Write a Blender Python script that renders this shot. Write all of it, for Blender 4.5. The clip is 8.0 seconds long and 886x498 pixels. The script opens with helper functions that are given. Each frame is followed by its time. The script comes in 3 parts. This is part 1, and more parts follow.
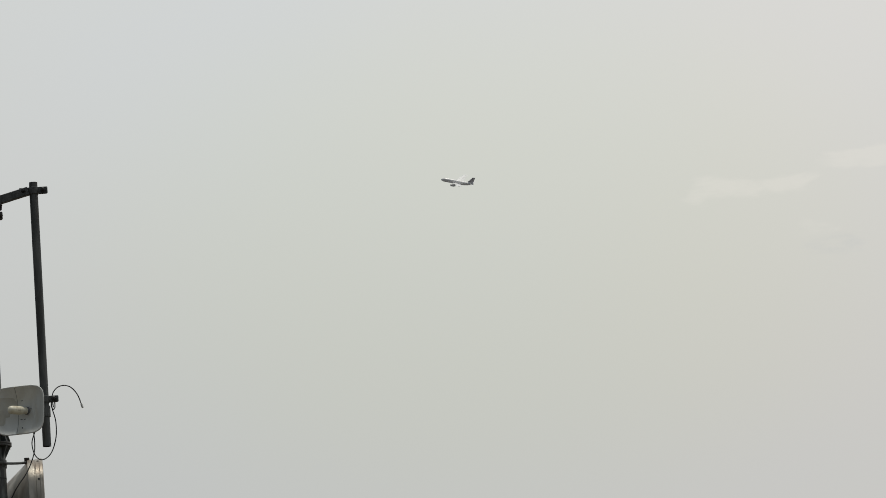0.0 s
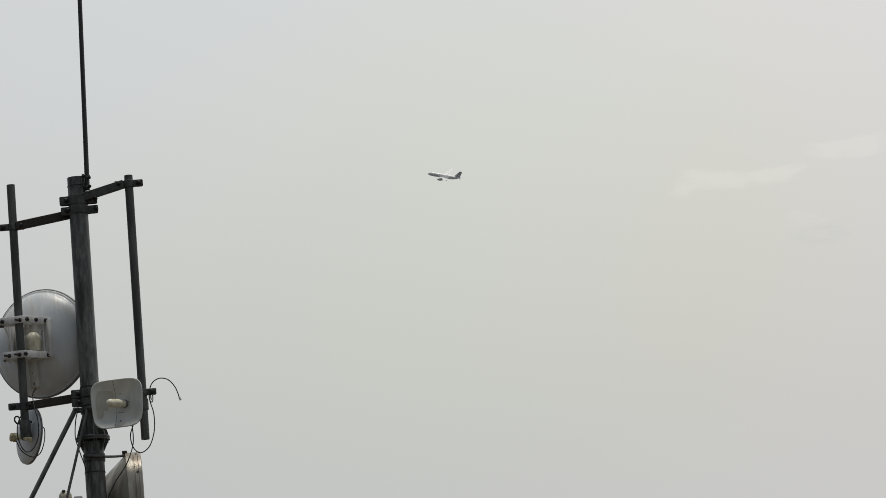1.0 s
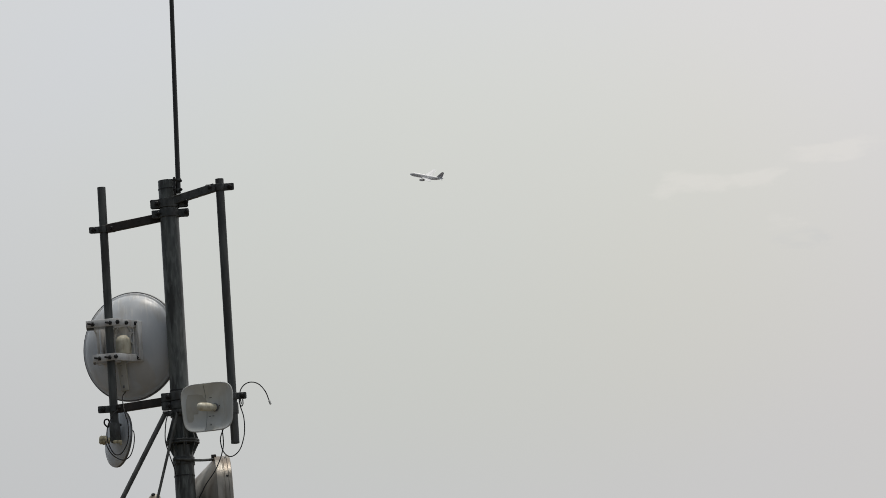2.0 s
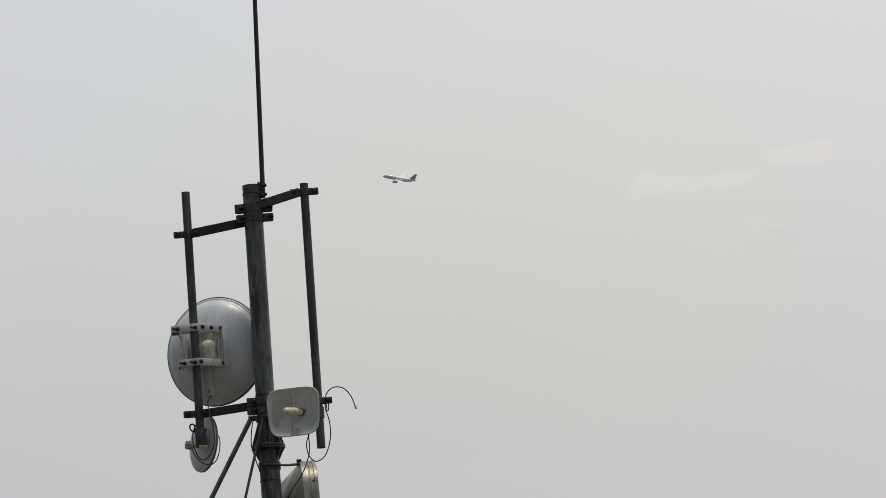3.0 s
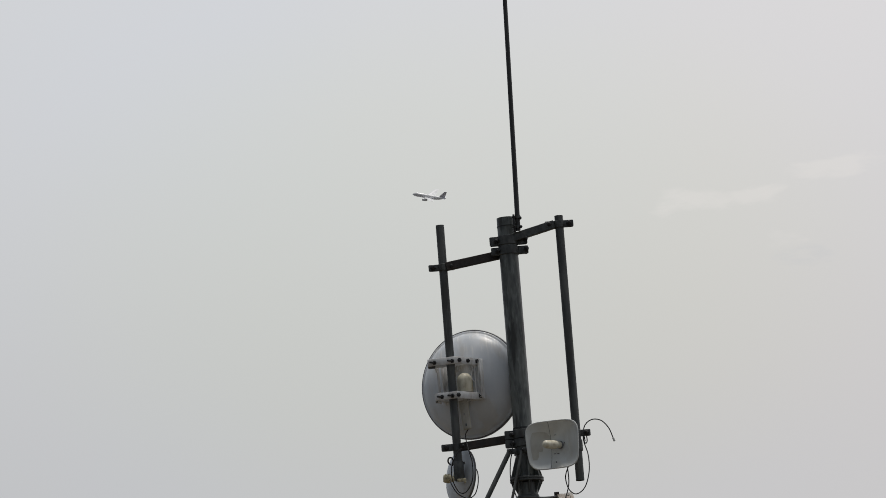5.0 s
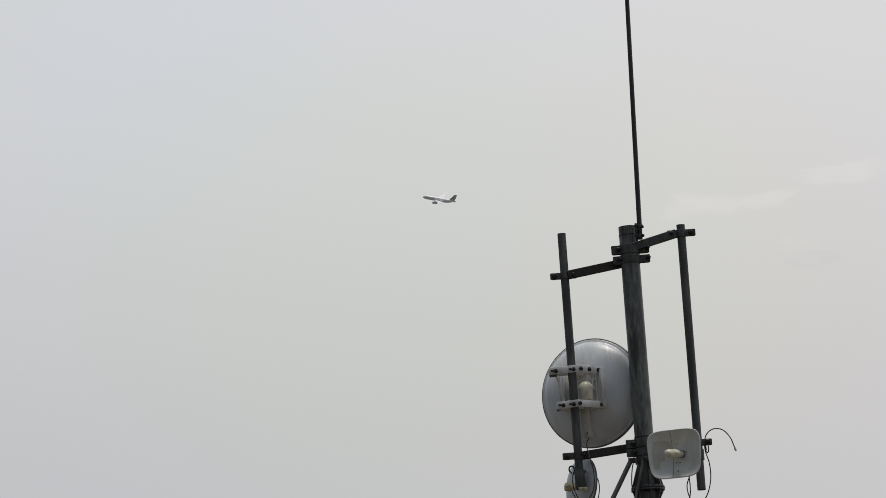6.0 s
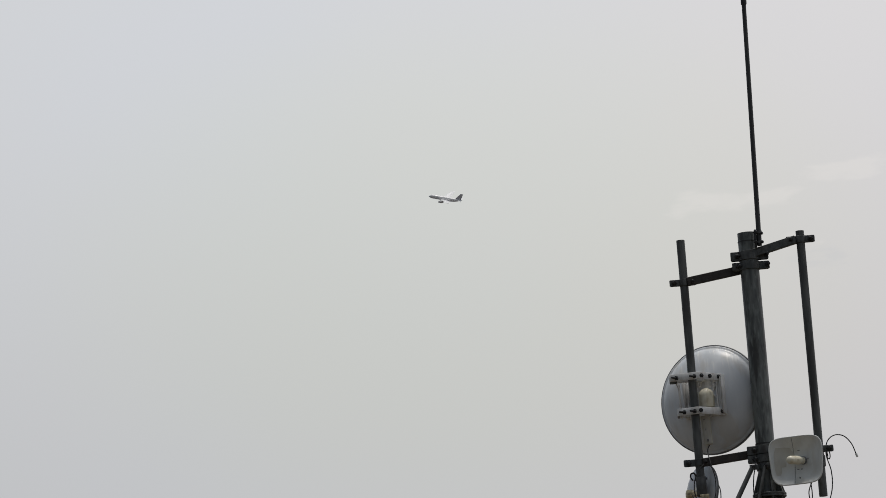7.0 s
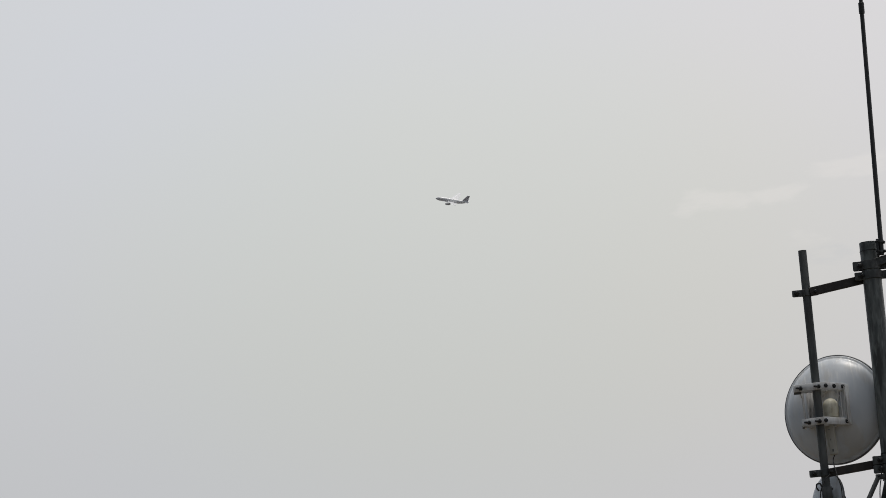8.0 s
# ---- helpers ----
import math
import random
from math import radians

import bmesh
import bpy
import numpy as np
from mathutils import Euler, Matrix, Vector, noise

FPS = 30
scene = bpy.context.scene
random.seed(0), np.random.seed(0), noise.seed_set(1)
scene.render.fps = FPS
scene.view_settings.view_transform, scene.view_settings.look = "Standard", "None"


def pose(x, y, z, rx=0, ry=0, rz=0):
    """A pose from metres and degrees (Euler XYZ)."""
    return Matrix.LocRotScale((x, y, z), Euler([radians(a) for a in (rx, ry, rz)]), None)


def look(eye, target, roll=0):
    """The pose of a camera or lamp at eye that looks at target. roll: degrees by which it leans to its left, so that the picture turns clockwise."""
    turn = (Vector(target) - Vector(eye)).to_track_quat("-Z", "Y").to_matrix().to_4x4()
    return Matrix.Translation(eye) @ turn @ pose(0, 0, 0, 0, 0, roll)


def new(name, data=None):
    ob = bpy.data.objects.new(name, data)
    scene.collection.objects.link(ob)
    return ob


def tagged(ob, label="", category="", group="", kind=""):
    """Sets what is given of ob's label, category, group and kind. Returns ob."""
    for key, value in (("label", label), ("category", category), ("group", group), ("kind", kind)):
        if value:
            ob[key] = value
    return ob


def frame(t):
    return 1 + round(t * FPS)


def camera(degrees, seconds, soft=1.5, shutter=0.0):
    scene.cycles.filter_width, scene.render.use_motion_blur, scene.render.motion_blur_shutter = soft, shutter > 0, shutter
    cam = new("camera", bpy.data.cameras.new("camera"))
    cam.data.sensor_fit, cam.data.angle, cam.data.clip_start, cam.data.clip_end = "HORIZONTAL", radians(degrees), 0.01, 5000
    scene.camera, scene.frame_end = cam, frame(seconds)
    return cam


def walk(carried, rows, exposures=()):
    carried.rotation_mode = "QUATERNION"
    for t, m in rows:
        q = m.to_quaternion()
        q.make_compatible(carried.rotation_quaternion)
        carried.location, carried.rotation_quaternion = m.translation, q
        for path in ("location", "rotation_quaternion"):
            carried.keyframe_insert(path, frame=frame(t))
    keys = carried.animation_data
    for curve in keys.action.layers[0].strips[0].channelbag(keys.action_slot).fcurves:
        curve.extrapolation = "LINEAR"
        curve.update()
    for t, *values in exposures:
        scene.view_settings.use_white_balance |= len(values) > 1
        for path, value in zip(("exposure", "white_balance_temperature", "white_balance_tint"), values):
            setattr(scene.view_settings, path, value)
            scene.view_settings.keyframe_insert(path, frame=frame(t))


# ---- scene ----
cam = camera(9.5, 8.0, soft=0.45)
# seconds, eye x, eye z, yaw, pitch, roll; the eye keeps to the line y = 0
PATH = [
    (0, 2.8119, 1.3121, 0.3843, 10.9053, -3.879),
    (0.3, 2.6298, 1.3212, 0.3466, 10.8647, -4.034),
    (0.5, 2.5064, 1.3145, 0.3238, 10.8573, -4.333),
    (0.8, 2.3179, 1.3259, 0.2748, 10.8582, -4.240),
    (1, 2.1960, 1.3339, 0.2459, 10.8328, -4.367),
    (1.3, 2.0118, 1.3587, 0.2159, 10.8285, -4.141),
    (1.5, 1.8885, 1.3753, 0.1796, 10.8267, -3.960),
    (3, 0.9487, 1.4689, -0.2673, 10.8235, -4.077),
    (3.2, 0.8207, 1.4825, -0.3531, 10.8312, -4.041),
    (3.5, 0.6355, 1.5085, -0.4635, 10.8387, -3.982),
    (3.7, 0.5025, 1.5209, -0.4300, 10.8433, -4.507),
    (4, 0.3163, 1.5464, -0.2601, 10.9341, -4.380),
    (4.2, 0.1928, 1.5655, -0.0843, 10.9572, -4.172),
    (4.5, -0.0003, 1.6003, -0.0005, 10.9993, -4.602),
    (6, -0.9484, 1.7252, 0.1290, 11.0739, -4.062),
    (6.2, -1.0785, 1.7439, 0.1399, 11.0774, -4.293),
    (6.5, -1.2701, 1.7752, 0.1558, 11.0760, -4.291),
    (6.8, -1.4559, 1.7998, 0.1818, 11.0736, -4.179),
    (7, -1.5808, 1.8240, 0.1921, 11.0689, -4.397),
    (7.2, -1.7110, 1.8401, 0.2290, 11.0493, -4.300),
    (7.5, -1.8998, 1.8834, 0.1929, 11.0414, -4.643),
    (7.8, -2.0895, 1.9235, 0.2695, 11.0677, -4.969),
    (8, -2.2194, 1.9481, 0.2650, 11.0960, -5.120),
]
walk(cam, [(t, pose(x, 0, z, 90 + pitch, 0, yaw) @ pose(0, 0, 0, 0, 0, roll)) for t, x, z, yaw, pitch, roll in PATH],
     exposures=[(0.0, 0.02, 6720, 7), (1.5, 0.05, 6620, 9), (3.5, 0.03, 6530, 11), (6.0, 0.02, 6510, 11), (8.0, 0.02, 6500, 11)])

# ---- light: a hazy bright sky and a sun veiled by it ----
SUN_ELEVATION, SUN_AZIMUTH = 86.0, 105.0     # azimuth clockwise from +y
GLOW_AZIMUTH = 35.0                         # the thinnest, brightest haze
world = bpy.data.worlds.new("hazy_sky")
scene.world = world
world.use_nodes = True
wn, wl = world.node_tree.nodes, world.node_tree.links
wn.clear()


def wnode(kind, **values):
    n = wn.new(kind)
    for key, value in values.items():
        n.inputs[key].default_value = value
    return n


def wmath(op, a, b=None):
    n = wn.new("ShaderNodeMath")
    n.operation = op
    for slot, value in ((0, a), (1, b)):
        if isinstance(value, (int, float)):
            n.inputs[slot].default_value = value
        elif value is not None:
            wl.new(value, n.inputs[slot])
    return n.outputs[0]


def wmix(fac, a, b):
    n = wn.new("ShaderNodeMix")
    n.data_type = "RGBA"
    for slot, value in ((0, fac), (6, a), (7, b)):
        if isinstance(value, (int, float, tuple)):
            n.inputs[slot].default_value = value
        else:
            wl.new(value, n.inputs[slot])
    return n.outputs[2]


sky = wn.new("ShaderNodeTexSky")
sky.sky_type = "NISHITA"
sky.sun_disc = False
sky.sun_elevation, sky.sun_rotation = radians(SUN_ELEVATION), radians(SUN_AZIMUTH)
sky.dust_density, sky.air_density = 4.0, 1.0
coords = wn.new("ShaderNodeTexCoord")
split = wn.new("ShaderNodeSeparateXYZ")
wl.new(coords.outputs["Generated"], split.inputs[0])
height = split.outputs[2]
# the haze is a little brighter and warmer higher up
band = wn.new("ShaderNodeMapRange")
band.interpolation_type = "SMOOTHSTEP"
band.inputs["From Min"].default_value, band.inputs["From Max"].default_value = 0.13, 0.25
wl.new(height, band.inputs["Value"])
haze = wmix(band.outputs[0], (0.570, 0.577, 0.568, 1), (0.705, 0.712, 0.702, 1))
# large soft patches, some cooler and some warmer
patch = wnode("ShaderNodeTexNoise", Scale=9.0, Detail=2.0, Roughness=0.4)
wl.new(coords.outputs["Generated"], patch.inputs["Vector"])
tone = wmix(patch.outputs["Fac"], (0.95, 1.0, 1.05, 1), (1.05, 1.005, 0.94, 1))
tinted = wn.new("ShaderNodeMix")
tinted.data_type, tinted.blend_type = "RGBA", "MULTIPLY"
tinted.inputs[0].default_value = 0.6
# the haze is thin and bright on one side and dim on the other
toward = wn.new("ShaderNodeVectorMath")
toward.operation = "DOT_PRODUCT"
wl.new(coords.outputs["Generated"], toward.inputs[0])
toward.inputs[1].default_value = (math.sin(radians(GLOW_AZIMUTH)), math.cos(radians(GLOW_AZIMUTH)), 0.0)
side = wmath("POWER", wmath("ADD", wmath("MULTIPLY", toward.outputs["Value"], 0.5), 0.5), 1.6)
side = wmath("ADD", wmath("MULTIPLY", side, 0.90), 0.22)
lit = wn.new("ShaderNodeVectorMath")
lit.operation = "SCALE"
wl.new(haze, lit.inputs[0])
wl.new(side, lit.inputs["Scale"])
cool = wn.new("ShaderNodeMix")
cool.data_type, cool.blend_type = "RGBA", "MULTIPLY"
wl.new(wmath("MULTIPLY", wmath("SUBTRACT", 1.0, side), 0.9), cool.inputs[0])
cool.clamp_factor = True
wl.new(lit.outputs[0], cool.inputs[6])
cool.inputs[7].default_value = (0.80, 0.99, 1.20, 1)
haze = cool.outputs[2]
wl.new(haze, tinted.inputs[6])
wl.new(tone, tinted.inputs[7])


def cloud(u0, v0, wide, high, scale, seed):
    """A soft torn cloud round the direction (u0, 1, v0)."""
    u = wmath("DIVIDE", split.outputs[0], wmath("MAXIMUM", split.outputs[1], 0.05))
    v = wmath("DIVIDE", split.outputs[2], wmath("MAXIMUM", split.outputs[1], 0.05))
    du = wmath("DIVIDE", wmath("SUBTRACT", u, u0), wide)
    dv = wmath("DIVIDE", wmath("SUBTRACT", v, v0), high)
    far = wmath("ADD", wmath("MULTIPLY", du, du), wmath("MULTIPLY", dv, dv))
    shape = wnode("ShaderNodeTexNoise", Scale=scale, Detail=5.0, Roughness=0.55)
    shape.noise_dimensions = "4D"
    shape.inputs["W"].default_value = seed
    drawn = wn.new("ShaderNodeMapping")
    drawn.inputs["Scale"].default_value = (0.45, 1.0, 1.25)
    wl.new(coords.outputs["Generated"], drawn.inputs[0])
    wl.new(drawn.outputs[0], shape.inputs["Vector"])
    torn = wmath("SUBTRACT", wmath("SUBTRACT", wmath("MULTIPLY", shape.outputs["Fac"], 4.4), 1.45), far)
    edge = wn.new("ShaderNodeMapRange")
    edge.interpolation_type = "SMOOTHSTEP"
    edge.inputs["From Min"].default_value, edge.inputs["From Max"].default_value = 0.1, 1.1
    wl.new(torn, edge.inputs["Value"])
    front = wmath("GREATER_THAN", split.outputs[1], 0.1)
    return wmath("MULTIPLY", edge.outputs[0], front)


# the lens's colour shading painted into the sky: pale-yellow middle, bluish round it, a little brighter to the sun's
# side
du = wmath("DIVIDE", wmath("SUBTRACT", wmath("DIVIDE", split.outputs[0], wmath("MAXIMUM", split.outputs[1], 0.05)), 0.000), 0.078)
dv = wmath("DIVIDE", wmath("SUBTRACT", wmath("DIVIDE", split.outputs[2], wmath("MAXIMUM", split.outputs[1], 0.05)), 0.192), 0.050)
thin = wn.new("ShaderNodeMapRange")
thin.interpolation_type = "SMOOTHSTEP"
thin.inputs["From Min"].default_value, thin.inputs["From Max"].default_value = 0.0, 1.5
wl.new(wmath("ADD", wmath("MULTIPLY", du, du), wmath("MULTIPLY", dv, dv)), thin.inputs["Value"])
lens_tone = wn.new("ShaderNodeMix")
lens_tone.data_type, lens_tone.blend_type = "RGBA", "MULTIPLY"
lens_tone.inputs[0].default_value = 1.0
wl.new(tinted.outputs[2], lens_tone.inputs[6])
wl.new(wmix(thin.outputs[0], (1.0, 1.005, 0.976, 1), (1.001, 0.997, 1.034, 1)), lens_tone.inputs[7])
# and a little warmer towards +x
slope = wn.new("ShaderNodeMapRange")
slope.inputs["From Min"].default_value, slope.inputs["From Max"].default_value = -0.09, 0.09
wl.new(split.outputs[0], slope.inputs["Value"])
warm = wn.new("ShaderNodeMix")
warm.data_type, warm.blend_type = "RGBA", "MULTIPLY"
warm.inputs[0].default_value = 1.0
wl.new(lens_tone.outputs[2], warm.inputs[6])
wl.new(wmix(slope.outputs[0], (0.985, 0.999, 1.004, 1), (1.017, 1.005, 1.000, 1)), warm.inputs[7])
whole = warm.outputs[2]
for u0, v0, wide, high, scale, seed, share, colour in (
        (0.052, 0.2005, 0.020, 0.0036, 230.0, 2.0, 0.34, (0.79, 0.765, 0.73, 1)),
        (0.076, 0.2045, 0.012, 0.0034, 240.0, 3.0, 0.34, (0.79, 0.765, 0.73, 1)),
        (0.066, 0.1925, 0.007, 0.0028, 260.0, 4.0, 0.27, (0.76, 0.74, 0.71, 1)),
        (0.067, 0.1882, 0.008, 0.0024, 240.0, 5.0, 0.24, (0.51, 0.535, 0.57, 1))):
    whole = wmix(wmath("MULTIPLY", cloud(u0, v0, wide, high, scale, seed), share), whole, colour)
plain = wnode("ShaderNodeBackground", Strength=1.0)
wl.new(whole, plain.inputs[0])
clear = wnode("ShaderNodeBackground", Strength=0.06)
wl.new(sky.outputs[0], clear.inputs[0])
both = wnode("ShaderNodeMixShader", Fac=0.06)
wl.new(plain.outputs[0], both.inputs[1])
wl.new(clear.outputs[0], both.inputs[2])
wout = wn.new("ShaderNodeOutputWorld")
wl.new(both.outputs[0], wout.inputs[0])

sun = new("sun", bpy.data.lights.new("sun", "SUN"))
sun.data.energy, sun.data.angle, sun.data.color = 1.85, radians(10), (1.0, 0.96, 0.90)
towards = Vector((math.sin(radians(SUN_AZIMUTH)) * math.cos(radians(SUN_ELEVATION)),
                  math.cos(radians(SUN_AZIMUTH)) * math.cos(radians(SUN_ELEVATION)), math.sin(radians(SUN_ELEVATION))))
sun.matrix_world = look((0, 25, 60), Vector((0, 25, 60)) - towards)


# ---- materials ----
def surface(name, low, high, rough=0.6, metal=0.0, scale=20.0, streak=1.0, stain=None, stain_amount=0.0, bump=0.1, fine=220.0):
    """A worn surface: two tones mixed by noise (drawn out along z by streak), stains and a fine relief."""
    m = bpy.data.materials.new(name)
    m.use_nodes = True
    nodes, links = m.node_tree.nodes, m.node_tree.links
    bsdf = nodes["Principled BSDF"]
    tc, mp = nodes.new("ShaderNodeTexCoord"), nodes.new("ShaderNodeMapping")
    mp.inputs["Scale"].default_value = (1, 1, 1 / streak)
    links.new(tc.outputs["Object"], mp.inputs[0])
    n1, n2 = nodes.new("ShaderNodeTexNoise"), nodes.new("ShaderNodeTexNoise")
    n1.inputs["Scale"].default_value, n1.inputs["Detail"].default_value = scale, 6
    n2.inputs["Scale"].default_value, n2.inputs["Detail"].default_value = fine, 3
    links.new(mp.outputs[0], n1.inputs["Vector"])
    links.new(tc.outputs["Object"], n2.inputs["Vector"])
    ramp = nodes.new("ShaderNodeValToRGB")
    ramp.color_ramp.elements[0].position, ramp.color_ramp.elements[1].position = 0.38, 0.62
    ramp.color_ramp.elements[0].color, ramp.color_ramp.elements[1].color = (*low, 1), (*high, 1)
    links.new(n1.outputs["Fac"], ramp.inputs[0])
    colour = ramp.outputs[0]
    if stain:
        n3, edge, mix = nodes.new("ShaderNodeTexNoise"), nodes.new("ShaderNodeMapRange"), nodes.new("ShaderNodeMix")
        n3.inputs["Scale"].default_value, n3.inputs["Detail"].default_value = scale * 0.6, 8
        links.new(mp.outputs[0], n3.inputs["Vector"])
        edge.inputs["From Min"].default_value, edge.inputs["From Max"].default_value = 0.52, 0.62
        edge.inputs["To Max"].default_value = stain_amount
        links.new(n3.outputs["Fac"], edge.inputs["Value"])
        mix.data_type = "RGBA"
        links.new(edge.outputs[0], mix.inputs[0])
        links.new(colour, mix.inputs[6])
        mix.inputs[7].default_value = (*stain, 1)
        colour = mix.outputs[2]
    links.new(colour, bsdf.inputs["Base Color"])
    gloss = nodes.new("ShaderNodeMapRange")
    gloss.inputs["To Min"].default_value, gloss.inputs["To Max"].default_value = max(rough - 0.12, 0.05), min(rough + 0.12, 1)
    links.new(n2.outputs["Fac"], gloss.inputs["Value"])
    links.new(gloss.outputs[0], bsdf.inputs["Roughness"])
    bsdf.inputs["Metallic"].default_value = metal
    relief = nodes.new("ShaderNodeBump")
    relief.inputs["Strength"].default_value, relief.inputs["Distance"].default_value = bump, 0.002
    links.new(n2.outputs["Fac"], relief.inputs["Height"])
    links.new(relief.outputs[0], bsdf.inputs["Normal"])
    return m


STEEL = surface("weathered_steel", (0.058, 0.064, 0.064), (0.118, 0.124, 0.120), 0.62, 0.0, 30, 7, (0.042, 0.041, 0.038), 0.7, 0.25)
POLE = surface("galvanised_pole", (0.072, 0.082, 0.080), (0.160, 0.172, 0.164), 0.46, 0.0, 38, 5, (0.042, 0.043, 0.040), 0.9, 0.25)
DARK = surface("dark_painted_steel", (0.046, 0.051, 0.051), (0.098, 0.103, 0.100), 0.5, 0.0, 45, 2, (0.038, 0.032, 0.027), 0.6, 0.25)
RUSTY = surface("rust_brown_steel", (0.020, 0.017, 0.016), (0.042, 0.035, 0.031), 0.7, 0.0, 30, 2, (0.040, 0.024, 0.017), 0.5, 0.3)
BOLT = surface("dark_bolt_steel", (0.02, 0.02, 0.021), (0.045, 0.045, 0.045), 0.5, 0.3, 90)
DISH = surface("weathered_dish_paint", (0.63, 0.66, 0.69), (0.71, 0.735, 0.76), 0.40, 0.0, 14, 3, (0.55, 0.51, 0.44), 0.4, 0.06)
RADIO = surface("yellowed_radio_plastic", (0.50, 0.48, 0.42), (0.60, 0.58, 0.51), 0.5, 0.0, 26, 4, (0.40, 0.36, 0.28), 0.5, 0.06)
RIM = surface("dark_dish_rim", (0.13, 0.135, 0.14), (0.22, 0.22, 0.22), 0.5, 0.0, 20)
BRACKET = surface("chipped_white_paint", (0.68, 0.68, 0.67), (0.80, 0.80, 0.79), 0.5, 0.0, 48, 3, (0.40, 0.35, 0.30), 0.4, 0.10)
CREAM = surface("cream_plastic", (0.74, 0.69, 0.53), (0.85, 0.81, 0.66), 0.4, 0.0, 42, 2, (0.42, 0.35, 0.23), 0.55, 0.05)
CAP = surface("dirty_yellow_plastic", (0.48, 0.42, 0.26), (0.70, 0.63, 0.43), 0.5, 0.0, 60, 1, (0.20, 0.16, 0.11), 0.6, 0.1)
PANEL = surface("pale_grey_plastic", (0.66, 0.675, 0.655), (0.75, 0.765, 0.74), 0.45, 0.0, 14, 3, (0.56, 0.54, 0.47), 0.6, 0.05)
BROWNISH = surface("brownish_panel_tone", (0.55, 0.54, 0.49), (0.60, 0.59, 0.53), 0.6, 0.0, 25, 1.5, (0.47, 0.45, 0.39), 0.5, 0.05)
DRUM = surface("tarnished_aluminium", (0.29, 0.265, 0.225), (0.50, 0.465, 0.41), 0.42, 0.40, 16, 7, (0.22, 0.17, 0.125), 0.7, 0.08)
CABLE = surface("black_cable_rubber", (0.012, 0.012, 0.013), (0.022, 0.022, 0.022), 0.5, 0.0, 60)
WHIP = surface("black_whip_fibreglass", (0.022, 0.023, 0.023), (0.04, 0.041, 0.04), 0.5, 0.0, 40, 8)
GROUND = surface("dusty_ground", (0.070, 0.055, 0.036), (0.100, 0.080, 0.055), 0.95, 0.0, 0.4, 1, (0.062, 0.056, 0.044), 0.5, 0.3, 6.0)
# belly, tail and engine colours are lightened to stand for haze over the distance
CRAFT = surface("hazed_grey_belly", (0.68, 0.67, 0.69), (0.73, 0.72, 0.74), 0.35, 0.0, 0.3, 1, None, 0, 0.0, 2)
CRAFT_WHITE = surface("white_aircraft_paint", (0.83, 0.83, 0.83), (0.88, 0.88, 0.88), 0.3, 0.0, 0.3, 1, None, 0, 0.0, 2)
CRAFT_TAIL = surface("hazed_violet_aircraft_paint", (0.54, 0.54, 0.58), (0.60, 0.60, 0.64), 0.35, 0.0, 0.3, 1, None, 0, 0.0, 2)
CRAFT_ENGINE = surface("hazed_grey_engine_paint", (0.58, 0.58, 0.585), (0.63, 0.63, 0.635), 0.35, 0.0, 0.3, 1, None, 0, 0.0, 2)



def add_drips(m, z0, z1, colour, share=0.75, drawn_out=0.055):
    """Pale dried runs of water that start below z1 and fade out by z0."""
    nodes, links = m.node_tree.nodes, m.node_tree.links
    base = nodes["Principled BSDF"].inputs["Base Color"]
    tc, mp, runs = nodes.new("ShaderNodeTexCoord"), nodes.new("ShaderNodeMapping"), nodes.new("ShaderNodeTexNoise")
    mp.inputs["Scale"].default_value = (1.0, 0.3, drawn_out)
    runs.inputs["Scale"].default_value, runs.inputs["Detail"].default_value = 62.0, 4.0
    mp.inputs["Location"].default_value = (z0, 0.0, z1)
    links.new(tc.outputs["Object"], mp.inputs[0])
    links.new(mp.outputs[0], runs.inputs["Vector"])
    edge, fade, parts, times = nodes.new("ShaderNodeMapRange"), nodes.new("ShaderNodeMapRange"), nodes.new("ShaderNodeSeparateXYZ"), nodes.new("ShaderNodeMath")
    edge.inputs["From Min"].default_value, edge.inputs["From Max"].default_value = 0.54, 0.66
    links.new(runs.outputs["Fac"], edge.inputs["Value"])
    links.new(tc.outputs["Object"], parts.inputs[0])
    fade.inputs["From Min"].default_value, fade.inputs["From Max"].default_value, fade.inputs["To Max"].default_value = z0, z1, share
    links.new(parts.outputs[2], fade.inputs["Value"])
    times.operation = "MULTIPLY"
    links.new(edge.outputs[0], times.inputs[0])
    links.new(fade.outputs[0], times.inputs[1])
    mix = nodes.new("ShaderNodeMix")
    mix.data_type = "RGBA"
    links.new(times.outputs[0], mix.inputs[0])
    links.new(base.links[0].from_socket, mix.inputs[6])
    mix.inputs[7].default_value = (*colour, 1)
    links.new(mix.outputs[2], base)


add_drips(DISH, 6.72, 6.90, (0.86, 0.86, 0.84))
add_drips(POLE, 5.0, 5.4, (0.25, 0.27, 0.26), 0.45, 0.22)
add_drips(POLE, 8.4, 5.6, (0.030, 0.030, 0.028), 0.55, 0.12)


# ---- mesh helpers ----
def part(name, bm, material, parent=None, label=""):
    bmesh.ops.recalc_face_normals(bm, faces=bm.faces[:])
    me = bpy.data.meshes.new(name)
    bm.to_mesh(me)
    bm.free()
    me.materials.append(material)
    for p in me.polygons:
        p.use_smooth = True
    me.set_sharp_from_angle(angle=radians(38))
    ob = new(name, me)
    if parent is not None:
        ob.parent = parent
    if label:
        tagged(ob, label)
    return ob


def thing(name, label, category, group="", at=(0, 0, 0)):
    ob = new(name)
    ob.empty_display_size = 0.1
    ob.location = at
    return tagged(ob, label, category, group)


def under(ob, parent):
    """Hang ob under parent and keep its place in the world."""
    ob.parent = parent
    ob.matrix_parent_inverse = Matrix.Translation(parent.location).inverted()
    return ob


